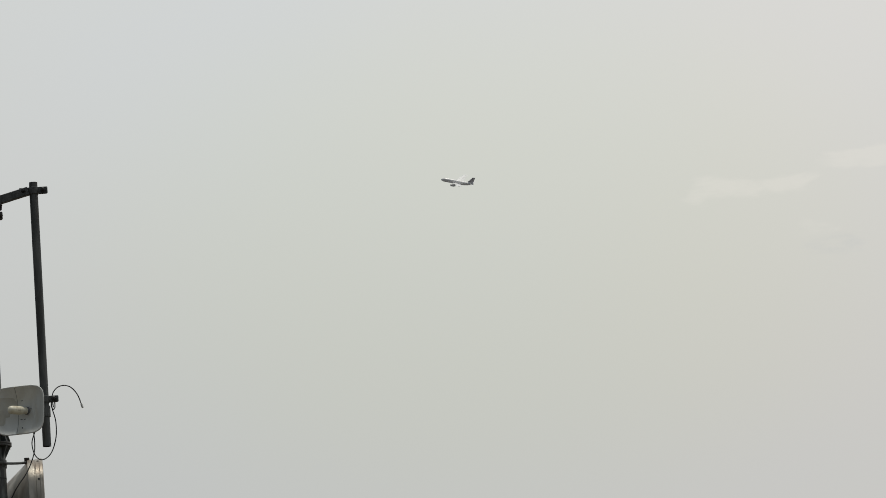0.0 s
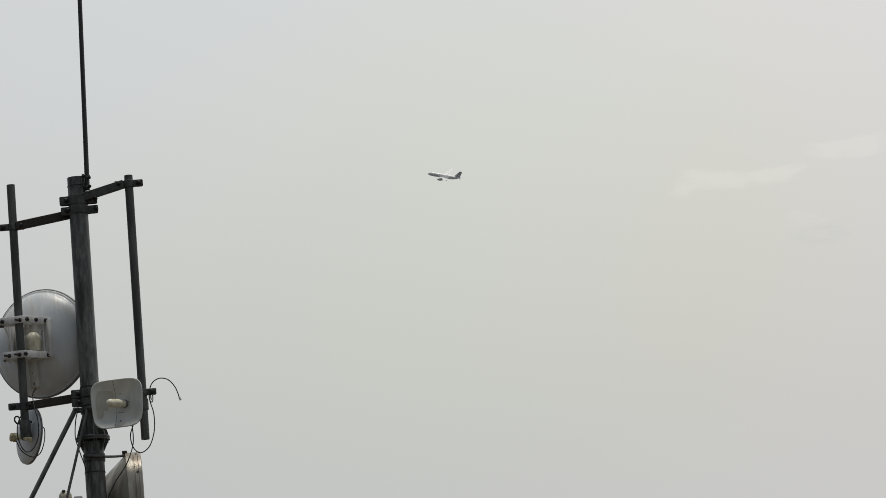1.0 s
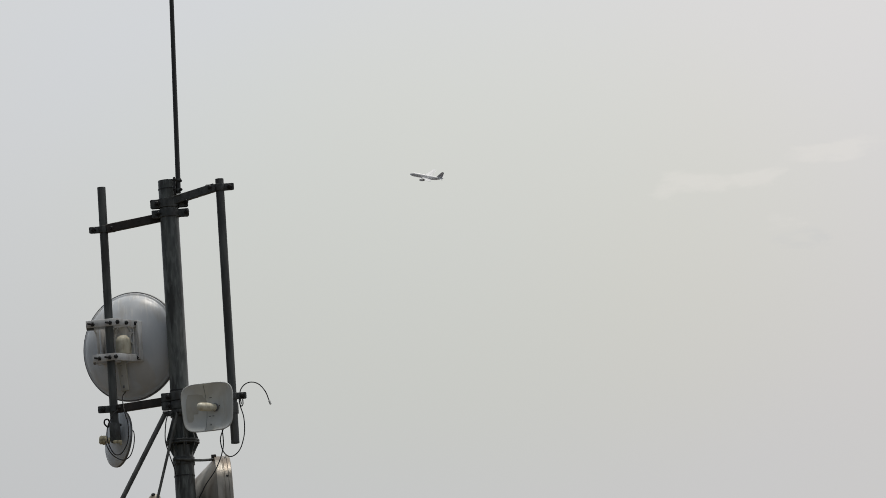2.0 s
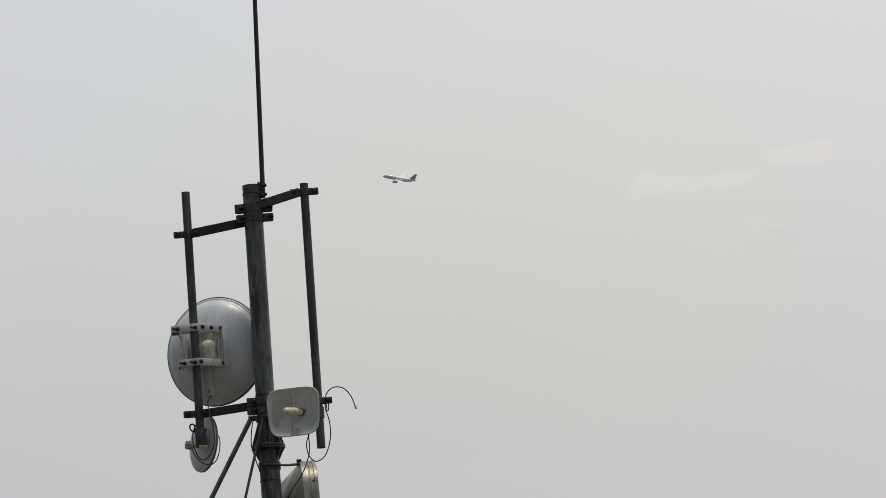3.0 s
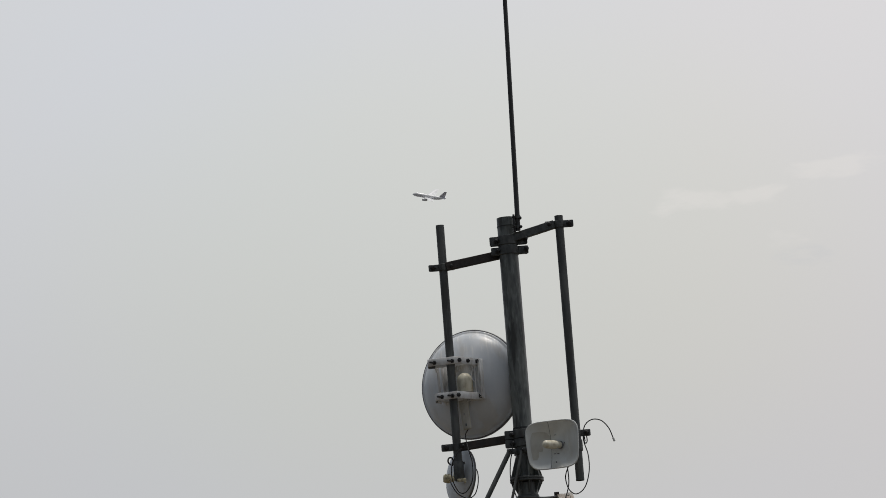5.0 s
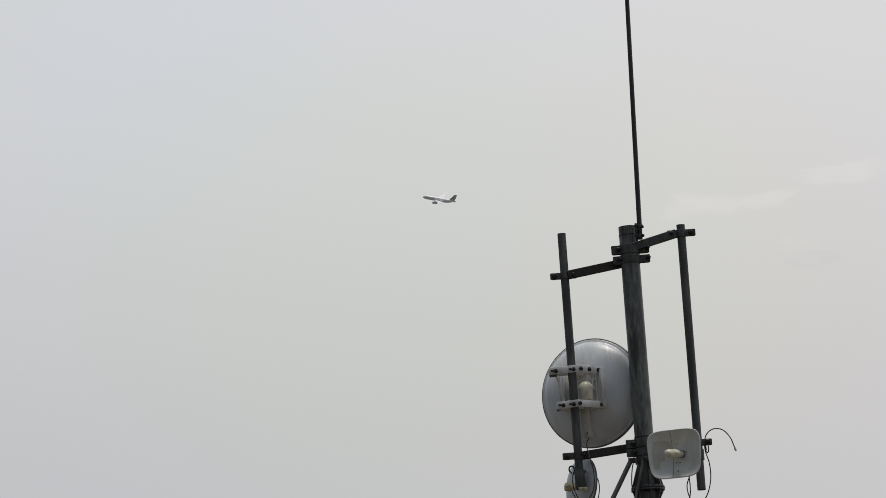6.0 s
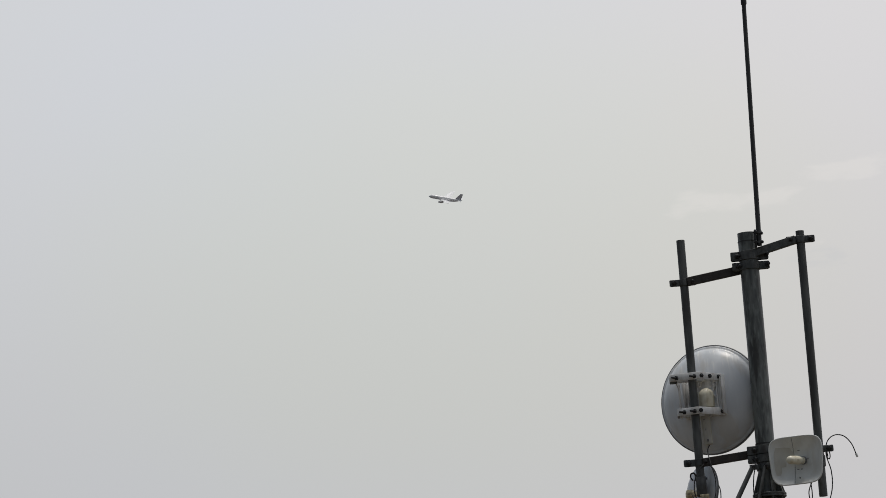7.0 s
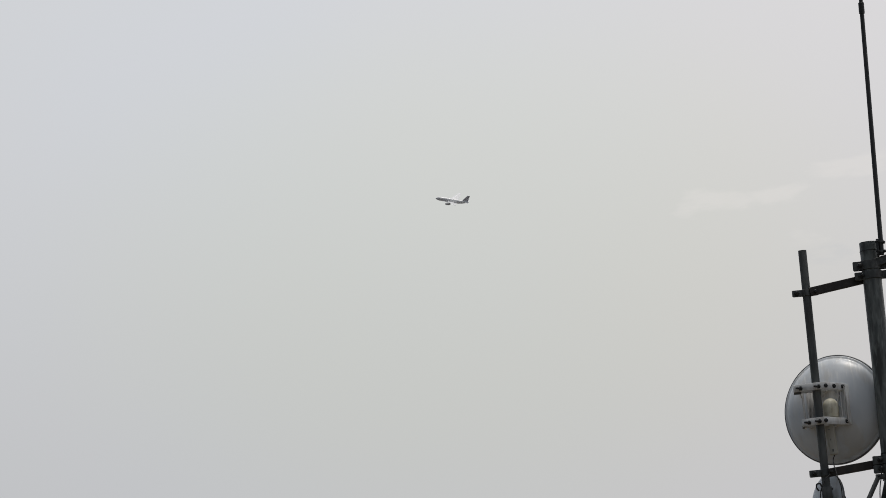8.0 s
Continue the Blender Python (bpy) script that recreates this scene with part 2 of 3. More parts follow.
def frame_of(origin, ahead, up=(0, 0, 1)):
    """A pose whose local z points ahead and whose local y is nearest to up."""
    z = Vector(ahead).normalized()
    x = Vector(up).cross(z)
    if x.length < 1e-5:
        x = Vector((1, 0, 0))
    x.normalize()
    y = z.cross(x)
    m = Matrix((x, y, z)).transposed().to_4x4()
    m.translation = origin
    return m


def lathe(bm, profile, m, seg=32, closed=False):
    """Turn (radius, height) pairs round local z."""
    rings = []
    for r, h in profile:
        if r < 1e-6:
            rings.append([bm.verts.new(m @ Vector((0, 0, h)))])
        else:
            rings.append([bm.verts.new(m @ Vector((r * math.cos(2 * math.pi * k / seg), r * math.sin(2 * math.pi * k / seg), h))) for k in range(seg)])
    pairs = list(zip(rings, rings[1:])) + ([(rings[-1], rings[0])] if closed else [])
    for a, b in pairs:
        for k in range(seg):
            q = [a[k % len(a)], a[(k + 1) % seg % len(a)], b[(k + 1) % seg % len(b)], b[k % len(b)]]
            q = list(dict.fromkeys(q))
            if len(q) > 2:
                bm.faces.new(q)
    return bm


def rod(bm, a, b, r0, r1=None, seg=20, soft=0.0):
    """A round bar from a to b with flat ends, their edges rounded by soft."""
    a, b = Vector(a), Vector(b)
    r1 = r0 if r1 is None else r1
    n = (b - a).length
    s = soft or min(r0, r1) * 0.12
    return lathe(bm, [(0, 0), (r0 - s, 0), (r0, s), (r1, n - s), (r1 - s, n), (0, n)], frame_of(a, b - a, (0, 1, 0) if abs((b - a).normalized().z) > 0.9 else (0, 0, 1)), seg)


def pipe(bm, a, b, r, wall=0.004, seg=32):
    """An open tube."""
    a, b = Vector(a), Vector(b)
    n = (b - a).length
    return lathe(bm, [(r, 0), (r, n), (r - wall, n), (r - wall, 0)], frame_of(a, b - a, (0, 1, 0)), seg, closed=True)


def box(bm, m, sx, sy, sz, bevel=0.003):
    """A box of full sizes with rounded edges at the pose m."""
    made = bmesh.ops.create_cube(bm, size=1.0, matrix=m @ Matrix.Diagonal((sx, sy, sz, 1)))
    edges = list({e for v in made["verts"] for e in v.link_edges})
    if bevel:
        bmesh.ops.bevel(bm, geom=edges, offset=bevel, segments=2, affect="EDGES", profile=0.5)
    return bm


def beam(bm, a, b, tall, thick, bevel=0.003):
    """A straight bar from a to b, tall upright and thick across."""
    a, b = Vector(a), Vector(b)
    return box(bm, frame_of((a + b) / 2, b - a), thick, tall, (b - a).length, bevel)


def channel(bm, a, b, tall, deep, wall=0.005):
    """A U-shaped rolled bar from a to b, its open side away from the near face."""
    a, b = Vector(a), Vector(b)
    m = frame_of(a, b - a)
    far = 1 if (m.to_3x3() @ Vector((1, 0, 0))).y > 0 else -1
    h, d, w, c = tall / 2, deep / 2, wall, 0.0025
    line = [(-d + c, -h), (d, -h), (d, -h + w), (-d + w, -h + w), (-d + w, h - w), (d, h - w), (d, h), (-d + c, h), (-d, h - c), (-d, -h + c)]
    ends = [[bm.verts.new(m @ Vector((far * x, y, z))) for x, y in line] for z in (0.0, (b - a).length)]
    for k in range(len(line)):
        n = (k + 1) % len(line)
        bm.faces.new((ends[0][k], ends[0][n], ends[1][n], ends[1][k]))
    bm.faces.new(ends[0])
    bm.faces.new(ends[1])
    return bm


def smooth(points, steps=8):
    """A Catmull-Rom curve through the points."""
    p = [Vector(q) for q in points]
    p = [2 * p[0] - p[1]] + p + [2 * p[-1] - p[-2]]
    out = []
    for k in range(1, len(p) - 2):
        for s in range(steps):
            t = s / steps
            a, b, c, d = p[k - 1:k + 3]
            out.append(0.5 * (2 * b + (c - a) * t + (2 * a - 5 * b + 4 * c - d) * t * t + (3 * b - a - 3 * c + d) * t ** 3))
    return out + [p[-2]]


def sweep(bm, points, r, seg=8):
    """A round cord along a smooth curve."""
    pts = smooth(points)
    rings = []
    for k, p in enumerate(pts):
        way = pts[min(k + 1, len(pts) - 1)] - pts[max(k - 1, 0)]
        m = frame_of(p, way, (0.1, 1, 0.05))
        rings.append([bm.verts.new(m @ Vector((r * math.cos(2 * math.pi * j / seg), r * math.sin(2 * math.pi * j / seg), 0))) for j in range(seg)])
    for a, b in zip(rings, rings[1:]):
        for j in range(seg):
            bm.faces.new((a[j], a[(j + 1) % seg], b[(j + 1) % seg], b[j]))
    bm.faces.new(rings[0])
    bm.faces.new(rings[-1])
    return bm


def bolt_mesh(bm, at, ahead, length, r=0.006):
    """A threaded stud with a hexagonal nut near its head."""
    m = frame_of(at, ahead)
    lathe(bm, [(0, 0), (r, 0), (r, length - 0.002), (r * 0.7, length), (0, length)], m, 10)
    lathe(bm, [(0, length * 0.45), (r * 2.1, length * 0.45), (r * 2.1, length * 0.45 + r * 1.6), (0, length * 0.45 + r * 1.6)], m, 6)
    return bm


# ---- the ground, out of view below ----
bm = bmesh.new()
bmesh.ops.create_circle(bm, cap_ends=True, segments=96, radius=4900)
ground = part("ground", bm, GROUND)
tagged(ground, "flat dusty ground reaching to the horizon", "ground", kind="structure")

# ---- the mast ----
MX, MY = 0.033, 29.5            # axis of the mast
LX, LY = -0.342, 29.51          # axis of the far side pipe
RX, RY = 0.329, 29.46           # axis of the near side pipe
mast = thing("antenna_mast", "grey weathered steel antenna mast with two side pipes on clamped arms", "mast", at=(MX, MY, 0))


def mpart(name, bm, material, label=""):
    return under(part(name, bm, material, None, label), mast)


bm = bmesh.new()
pipe(bm, (MX, MY, 6.06), (MX, MY, 7.550), 0.053, 0.005, 48)
lathe(bm, [(0, 7.528), (0.0475, 7.528), (0.0475, 7.534), (0, 7.538)], Matrix.Translation((MX, MY, 0)), 32)
mpart("upper_pole", bm, POLE)
bm = bmesh.new()
pipe(bm, (MX, MY, 0.02), (MX, MY, 6.035), 0.0565, 0.006, 48)
mpart("lower_pole", bm, POLE)
bm = bmesh.new()
lathe(bm, [(0.05, 0), (0.2, 0), (0.2, 0.018), (0.198, 0.02), (0.05, 0.02)], Matrix.Translation((MX, MY, 0)), 32, closed=True)
mpart("base_plate", bm, STEEL)
for z in (6.041, 6.053):
    bm = bmesh.new()
    lathe(bm, [(0.045, 0), (0.093, 0), (0.095, 0.002), (0.095, 0.009), (0.093, 0.011), (0.045, 0.011)], Matrix.Translation((MX, MY, z)), 40, closed=True)
    mpart("flange", bm, DARK)
for k in range(8):
    a = 2 * math.pi * (k + 0.35) / 8
    bm = bmesh.new()
    bolt_mesh(bm, (MX + 0.083 * math.cos(a), MY + 0.083 * math.sin(a), 6.028), (0, 0, 1), 0.047, 0.0045)
    mpart("flange_bolt", bm, BOLT)


def gusset(angle, z0, z1, reach):
    """A triangular stiffener from the flange to the pole."""
    m = Matrix.Translation((MX, MY, 0)) @ Matrix.Rotation(angle, 4, "Z")
    bm = bmesh.new()
    tri = [(0.05, z0), (reach, z0), (reach, z0 + (z1 - z0) * 0.08), (0.052, z1), (0.05, z1)]
    sides = [[bm.verts.new(m @ Vector((r, s, z))) for r, z in tri] for s in (-0.004, 0.004)]
    bm.faces.new(sides[0])
    bm.faces.new(sides[1])
    for k in range(5):
        bm.faces.new((sides[0][k], sides[0][(k + 1) % 5], sides[1][(k + 1) % 5], sides[1][k]))
    return mpart("gusset", bm, POLE)


for k in range(8):
    gusset(2 * math.pi * (k + 0.2) / 8, 6.064, 6.19, 0.088)
    gusset(2 * math.pi * (k + 0.2) / 8, 6.041, 5.965, 0.086)


def half_shell(bm, m, r, left, right, tall, deep, way, skin):
    """One pressed half of a pipe clamp: a curved saddle that runs out into flat ears, on the side way (-1 near, 1 far)."""
    bend = math.asin(min(deep / (r + skin), 0.95))
    line = [(-left, deep), (-left + 0.004, deep)]
    line += [((r + skin) * math.cos(a), (r + skin) * math.sin(a)) for a in np.linspace(math.pi - bend, bend, 17)]
    line += [(right - 0.004, deep), (right, deep)]
    low = tall / 2
    rows = []
    for k, (x, y) in enumerate(line):
        h = low - 0.004 if k in (0, len(line) - 1) else low
        inner = max(y - skin, deep - skin) if abs(x) > r + skin * 0.3 else y - skin
        rows.append([bm.verts.new(m @ Vector((x, way * yy, zz))) for yy, zz in ((y, -h + 0.002), (y + 0.0006, 0.0), (y, h - 0.002), (inner + 0.002, h), (inner, h - 0.002), (inner, -h + 0.002), (inner + 0.002, -h))])
    for a, b in zip(rows, rows[1:]):
        for k in range(7):
            bm.faces.new((a[k], a[(k + 1) % 7], b[(k + 1) % 7], b[k]))
    bm.faces.new(rows[0])
    bm.faces.new(rows[-1])
    return bm


def pole_clamp(x, y, z, r, left, right, tall, deep=0.019, lean=0.22):
    """Two pressed half shells round a pipe, with a stud and nut through each pair of ears."""
    m = Matrix.Translation((x, y, z))
    skin = min(0.0085, r * 0.25)
    bm = bmesh.new()
    half_shell(bm, m, r, left, right, tall, deep, -1, skin)
    ob = mpart("clamp", bm, DARK, "dark bolted steel pipe clamp")
    bm = bmesh.new()
    half_shell(bm, m, r, left - 0.004, right - 0.004, tall * 0.92, deep, 1, skin)
    part("half_shell", bm, DARK, ob)
    for sx, e in ((-1, left), (1, right)):
        bm = bmesh.new()
        box(bm, m @ Matrix.Translation((sx * (e - 0.010), 0, 0)), 0.012, deep * 2 - 2 * skin + 0.001, tall * 0.74, 0.002)
        part("spacer", bm, BOLT, ob)
        bm = bmesh.new()
        bolt_mesh(bm, m @ Vector((sx * (r + (e - r) * 0.55), deep + 0.026, 0)), Vector((lean, -1, 0)), deep * 2 + 0.066, 0.0078)
        lathe(bm, [(0, 0), (0.0145, 0), (0.0145, 0.008), (0.012, 0.010), (0, 0.010)], frame_of(m @ Vector((sx * (r + (e - r) * 0.55) + lean * (2 * deep + 0.026), -deep - 0.0005, 0)), (lean * 0.6, -1, 0)), 6)
        part("stud", bm, BOLT, ob)
    return ob


pole_clamp(MX, MY, 7.418, 0.053, 0.103, 0.110, 0.053)
pole_clamp(MX, MY, 7.360, 0.053, 0.098, 0.112, 0.046)
pole_clamp(MX, MY, 6.311, 0.053, 0.105, 0.100, 0.050)
pole_clamp(MX, MY, 6.261, 0.053, 0.105, 0.100, 0.046)

# arms from the mast clamps to the side pipes
for a, b, tall, mat in (((-0.020, 29.535, 7.349), (-0.325, 29.495, 7.2975), 0.047, RUSTY), ((0.040, 29.466, 7.4215), (0.300, 29.455, 7.484), 0.046, DARK),
                        ((-0.020, 29.535, 6.300), (-0.325, 29.495, 6.2665), 0.045, RUSTY), ((0.075, 29.450, 6.264), (0.312, 29.462, 6.287), 0.045, DARK)):
    bm = bmesh.new()
    channel(bm, a, b, tall, 0.034)
    mpart("arm", bm, mat)

for name, x, y, z0, z1, r in (("side_pipe", LX, LY, 6.0785, 7.540, 0.0235), ("side_pipe", RX, RY, 6.0208, 7.532, 0.0237)):
    bm = bmesh.new()
    pipe(bm, (x, y, z0), (x, y, z1), r, 0.003, 28)
    lathe(bm, [(0, z1 - 0.012), (r - 0.003, z1 - 0.012), (r - 0.003, z1 - 0.006), (0, z1 - 0.006)], Matrix.Translation((x, y, 0)), 24)
    mpart(name, bm, STEEL)


pole_clamp(LX, LY, 7.2965, 0.0235, 0.082, 0.068, 0.038, 0.012, 0.0)
pole_clamp(RX, RY, 7.483, 0.0237, 0.081, 0.080, 0.041, 0.012, 0.0)
pole_clamp(LX, LY, 6.2695, 0.0235, 0.088, 0.045, 0.040, 0.012, 0.0)
pole_clamp(RX, RY, 6.287, 0.0237, 0.060, 0.079, 0.038, 0.012, 0.0)

# steel bands and the stays that run down to the ground
for z, r, h in ((7.500, 0.0535, 0.004), (5.860, 0.057, 0.006), (6.345, 0.0535, 0.008)):
    bm = bmesh.new()
    lathe(bm, [(r, -h / 2), (r + 0.002, -h / 2), (r + 0.002, h / 2), (r, h / 2)], Matrix.Translation((MX, MY, z)), 40, closed=True)
    mpart("band", bm, BOLT)
bm = bmesh.new()
lathe(bm, [(0.057, -0.021), (0.062, -0.021), (0.062, 0.021), (0.057, 0.021)], Matrix.Translation((MX, MY, 5.943)), 40, closed=True)
box(bm, Matrix.Translation((MX - 0.03, MY - 0.06, 5.943)), 0.024, 0.016, 0.036, 0.002)
mpart("wide_band", bm, DARK)
bm = bmesh.new()
lathe(bm, [(0.054, -0.016), (0.060, -0.016), (0.060, 0.016), (0.054, 0.016)], Matrix.Translation((MX, MY, 6.213)), 40, closed=True)
box(bm, Matrix.Translation((MX - 0.075, MY - 0.045, 6.213)), 0.05, 0.012, 0.03, 0.003)
box(bm, Matrix.Translation((MX + 0.005, MY - 0.07, 6.213)), 0.026, 0.022, 0.03, 0.003)
ob = mpart("stay_collar", bm, DARK)
for x, y in ((MX - 0.085, MY - 0.05), (MX - 0.012, MY - 0.068)):
    bm = bmesh.new()
    bolt_mesh(bm, (x, y + 0.03, 6.213), (0, -1, 0), 0.06, 0.006)
    part("stud", bm, BOLT).parent = ob
for a, b, r in (((-0.052, 29.44, 6.212), (-3.54, 28.9, 0.0), 0.0135), ((0.018, 29.425, 6.212), (-1.70, 28.5, 0.0), 0.0078)):
    bm = bmesh.new()
    rod(bm, a, b, r, seg=16)
    mpart("stay_rod", bm, STEEL)
bm = bmesh.new()
sweep(bm, [(-0.022, 29.430, 5.950), (0.030, 29.428, 5.947), (0.078, 29.436, 5.942), (0.100, 29.462, 5.941), (0.145, 29.560, 5.953), (0.190, 29.640, 5.966)], 0.0075, 12)
mpart("brace", bm, STEEL)

# ---- whip aerial strapped to the mast head ----
whip = thing("whip_antenna", "tall thin black whip antenna strapped to the mast head", "antenna", at=(0.094, 29.49, 7.45))


low, mid, top = Vector((0.0955, 29.432, 7.46)), Vector((0.1275, 29.432, 8.875)), Vector((0.162, 29.432, 10.4))
bm = bmesh.new()
rod(bm, low, mid, 0.0140, 0.0122, 16)
under(part("lower_section", bm, WHIP), whip)
bm = bmesh.new()
rod(bm, mid - (mid - low).normalized() * 0.02, mid + (mid - low).normalized() * 0.045, 0.0165, 0.0165, 16)
under(part("ferrule", bm, BOLT), whip)
bm = bmesh.new()
rod(bm, mid + (mid - low).normalized() * 0.04, top, 0.0110, 0.006, 14)
under(part("upper_section", bm, WHIP), whip)
bm = bmesh.new()
box(bm, Matrix.Translation((0.076, 29.428, 7.502)), 0.012, 0.030, 0.100, 0.002)
plate = under(part("mounting_plate", bm, BOLT), whip)
for z in (7.538, 7.480):
    bm = bmesh.new()
    lathe(bm, [(0.0142, -0.007), (0.0175, -0.007), (0.0175, 0.007), (0.0142, 0.007)], Matrix.Translation((0.0955 + 0.0226 * (z - 7.46), 29.432, z)), 20, closed=True)
    under(part("strap", bm, DARK), whip)
for x, z in ((0.112, 7.528), (0.076, 7.538), (0.112, 7.478), (0.076, 7.482)):
    bm = bmesh.new()
    bolt_mesh(bm, (x - 0.008, 29.430, z), (0.5, -1, 0), 0.030, 0.0045)
    part("nut", bm, BOLT, plate)

# ---- large dish on the far side pipe ----
big = thing("dish_antenna", "large grey-white dish antenna seen from its weathered back", "dish antenna", at=(-0.231, 29.692, 6.6505))
BN = Vector((-math.sin(radians(22)), -math.cos(radians(22)), 0))
bm_frame = frame_of(big.location, BN)
bm = bmesh.new()
back = [(0.300, 0.003), (0.299, 0.009), (0.296, 0.012), (0.286, 0.0135), (0.2835, 0.015), (0.281, 0.024), (0.270, 0.040), (0.245, 0.061), (0.205, 0.084), (0.155, 0.103), (0.08, 0.119), (0.0, 0.124)]
face = [(0.0, 0.116), (0.08, 0.111), (0.155, 0.095), (0.205, 0.076), (0.245, 0.054), (0.275, 0.030), (0.296, 0.0)]
dish_pose = bm_frame @ Matrix.Translation((-0.001, -0.0025, 0)) @ Matrix.Rotation(radians(-3), 4, "Y") @ Matrix.Scale(1.02, 4)
lathe(bm, back + face, dish_pose, 80)
under(part("reflector", bm, DISH), big)
bm = bmesh.new()
lathe(bm, [(0.296, -0.012), (0.304, -0.012), (0.3065, -0.008), (0.3065, 0.003), (0.304, 0.006), (0.3005, 0.005)], dish_pose, 80, closed=True)
under(part("rim", bm, RIM, None, "dark rolled rim"), big)
# cast hub with ribs on the back
bm = bmesh.new()
hub = bm_frame @ Matrix.Translation((0.0, 0.0, 0.116))
box(bm, hub, 0.245, 0.232, 0.018, 0.007)
hub_plate = under(part("hub_plate", bm, BRACKET), big)
for u, wide, tall, deep in ((-0.116, 0.008, 0.218, 0.030), (-0.094, 0.005, 0.196, 0.018), (-0.074, 0.006, 0.200, 0.024), (0.080, 0.006, 0.196, 0.020), (0.104, 0.005, 0.205, 0.022), (0.117, 0.007, 0.218, 0.034)):
    bm = bmesh.new()
    box(bm, hub @ Matrix.Translation((u, 0, 0.007 + deep / 2)), wide, tall, deep, 0.002)
    part("rib", bm, BRACKET, hub_plate)


def arc_rib(u, v, r, a0, a1, tall):
    """A curved rib standing on the hub plate round (u, v)."""
    bm = bmesh.new()
    rows = []
    for a in np.linspace(radians(a0), radians(a1), 18):
        c, n = math.cos(a), math.sin(a)
        rows.append([bm.verts.new(hub @ Vector((u + rr * c, v + rr * n, h))) for rr, h in ((r - 0.003, 0.008), (r - 0.0025, tall), (r + 0.0025, tall), (r + 0.003, 0.008))])
    for a, b in zip(rows, rows[1:]):
        for k in range(3):
            bm.faces.new((a[k], a[k + 1], b[k + 1], b[k]))
    bm.faces.new(rows[0])
    bm.faces.new(rows[-1])
    part("rib", bm, BRACKET, hub_plate)


arc_rib(0.012, 0.058, 0.056, -20, 200, 0.026)
arc_rib(0.012, 0.058, 0.036, 0, 180, 0.022)
arc_rib(0.098, 0.020, 0.040, 120, 245, 0.026)
arc_rib(0.000, -0.060, 0.062, 190, 350, 0.022)
for u, v in ((0.074, 0.086), (0.064, -0.082), (-0.060, 0.088), (-0.055, -0.086)):
    bm = bmesh.new()
    lathe(bm, [(0.004, 0.008), (0.013, 0.008), (0.0115, 0.026), (0.010, 0.028), (0.004, 0.028)], hub @ Matrix.Translation((u, v, 0)), 20, closed=True)
    part("boss", bm, BRACKET, hub_plate)
# clamp rails that grip the pipe
for z0, z1, l, c, r, shares in ((6.7545, 6.7415, -0.470, -0.305, -0.180, (0.14, 0.52, 0.92)), (6.5575, 6.5455, -0.442, -0.318, -0.176, (0.08, 0.94))):
    bm = bmesh.new()
    beam(bm, (l, 29.486, z0), (c, 29.458, z0 + 0.002), 0.041, 0.012, 0.003)
    beam(bm, (c - 0.004, 29.458, z0 + 0.002), (r, 29.545, z1 + 0.008), 0.041, 0.012, 0.003)
    rail = under(part("clamp_rail", bm, BRACKET), big)
    bm = bmesh.new()
    beam(bm, (l + 0.01, 29.552, z0), (c + 0.03, 29.552, z0), 0.038, 0.012, 0.003)
    under(part("rear_rail", bm, BRACKET), big)
    bm = bmesh.new()
    wide = 0.042 if z0 > 6.6 else 0.014
    box(bm, Matrix.Translation((l + wide / 2, 29.512, z0 - 0.006)), wide, 0.042, 0.042, 0.004)
    under(part("end_jaw", bm, DARK if z0 > 6.6 else RIM), big)
    for x, y in ((l + 0.045, 29.478), (c - 0.020, 29.464)):
        bm = bmesh.new()
        bolt_mesh(bm, (x + 0.022, y + 0.014, z0 - 0.004), (-1, -0.75, 0.04), 0.070, 0.0060)
        part("stud", bm, BOLT, rail)
    for share in shares:
        bm = bmesh.new()
        bolt_mesh(bm, (c + (r - c) * share, 29.452 + 0.087 * share + 0.01, z0 - 0.004 * share), (-0.2, -1, 0), 0.026, 0.0058)
        part("nut", bm, BOLT, rail)
for x, y in ((-0.424, 29.586), (-0.180, 29.602)):
    bm = bmesh.new()
    turn = Matrix.Translation((x, y, 6.6495)) @ Matrix.Rotation(radians(-14), 4, "Z")
    edge = [(-0.036, 0.108), (-0.036, 0.084), (0.014, 0.062), (0.014, -0.062), (-0.036, -0.084), (-0.036, -0.108), (0.052, -0.108), (0.052, 0.108)]
    sides = [[bm.verts.new(turn @ Vector((w, yy, zz))) for yy, zz in edge] for w in (-0.0028, 0.0028)]
    for k in range(8):
        bm.faces.new((sides[0][k], sides[0][(k + 1) % 8], sides[1][(k + 1) % 8], sides[1][k]))
    for side_verts in sides:
        bm.faces.new(side_verts)
    under(part("side_plate", bm, BRACKET), big)
# rounded feed housing and the flat radio below it
bm = bmesh.new()
cap = [(0, 0), (0.041, 0), (0.044, 0.004)] + [(0.044 * math.cos(a), 0.067 + 0.044 * math.sin(a)) for a in np.linspace(0, math.pi / 2, 9)[:-1]] + [(0, 0.111)]
lathe(bm, cap, Matrix.Translation((-0.270, 29.552, 6.5835)), 32)
under(part("feed_housing", bm, CREAM, None, "cream domed feed housing"), big)
bm = bmesh.new()
made = bmesh.ops.create_cube(bm, size=1.0, matrix=Matrix.Diagonal((0.056, 0.042, 0.185, 1)))
for v in made["verts"]:
    if v.co.z < 0:
        v.co.x *= 0.86
        v.co.y *= 0.8
bmesh.ops.bevel(bm, geom=bm.edges[:], offset=0.011, segments=4, affect="EDGES", profile=0.5)
bmesh.ops.transform(bm, matrix=Matrix.Translation((-0.282, 29.575, 6.468)) @ Matrix.Rotation(radians(-4), 4, "Y"), verts=bm.verts[:])
radio = under(part("radio", bm, RADIO, None, "slim yellowed radio box"), big)
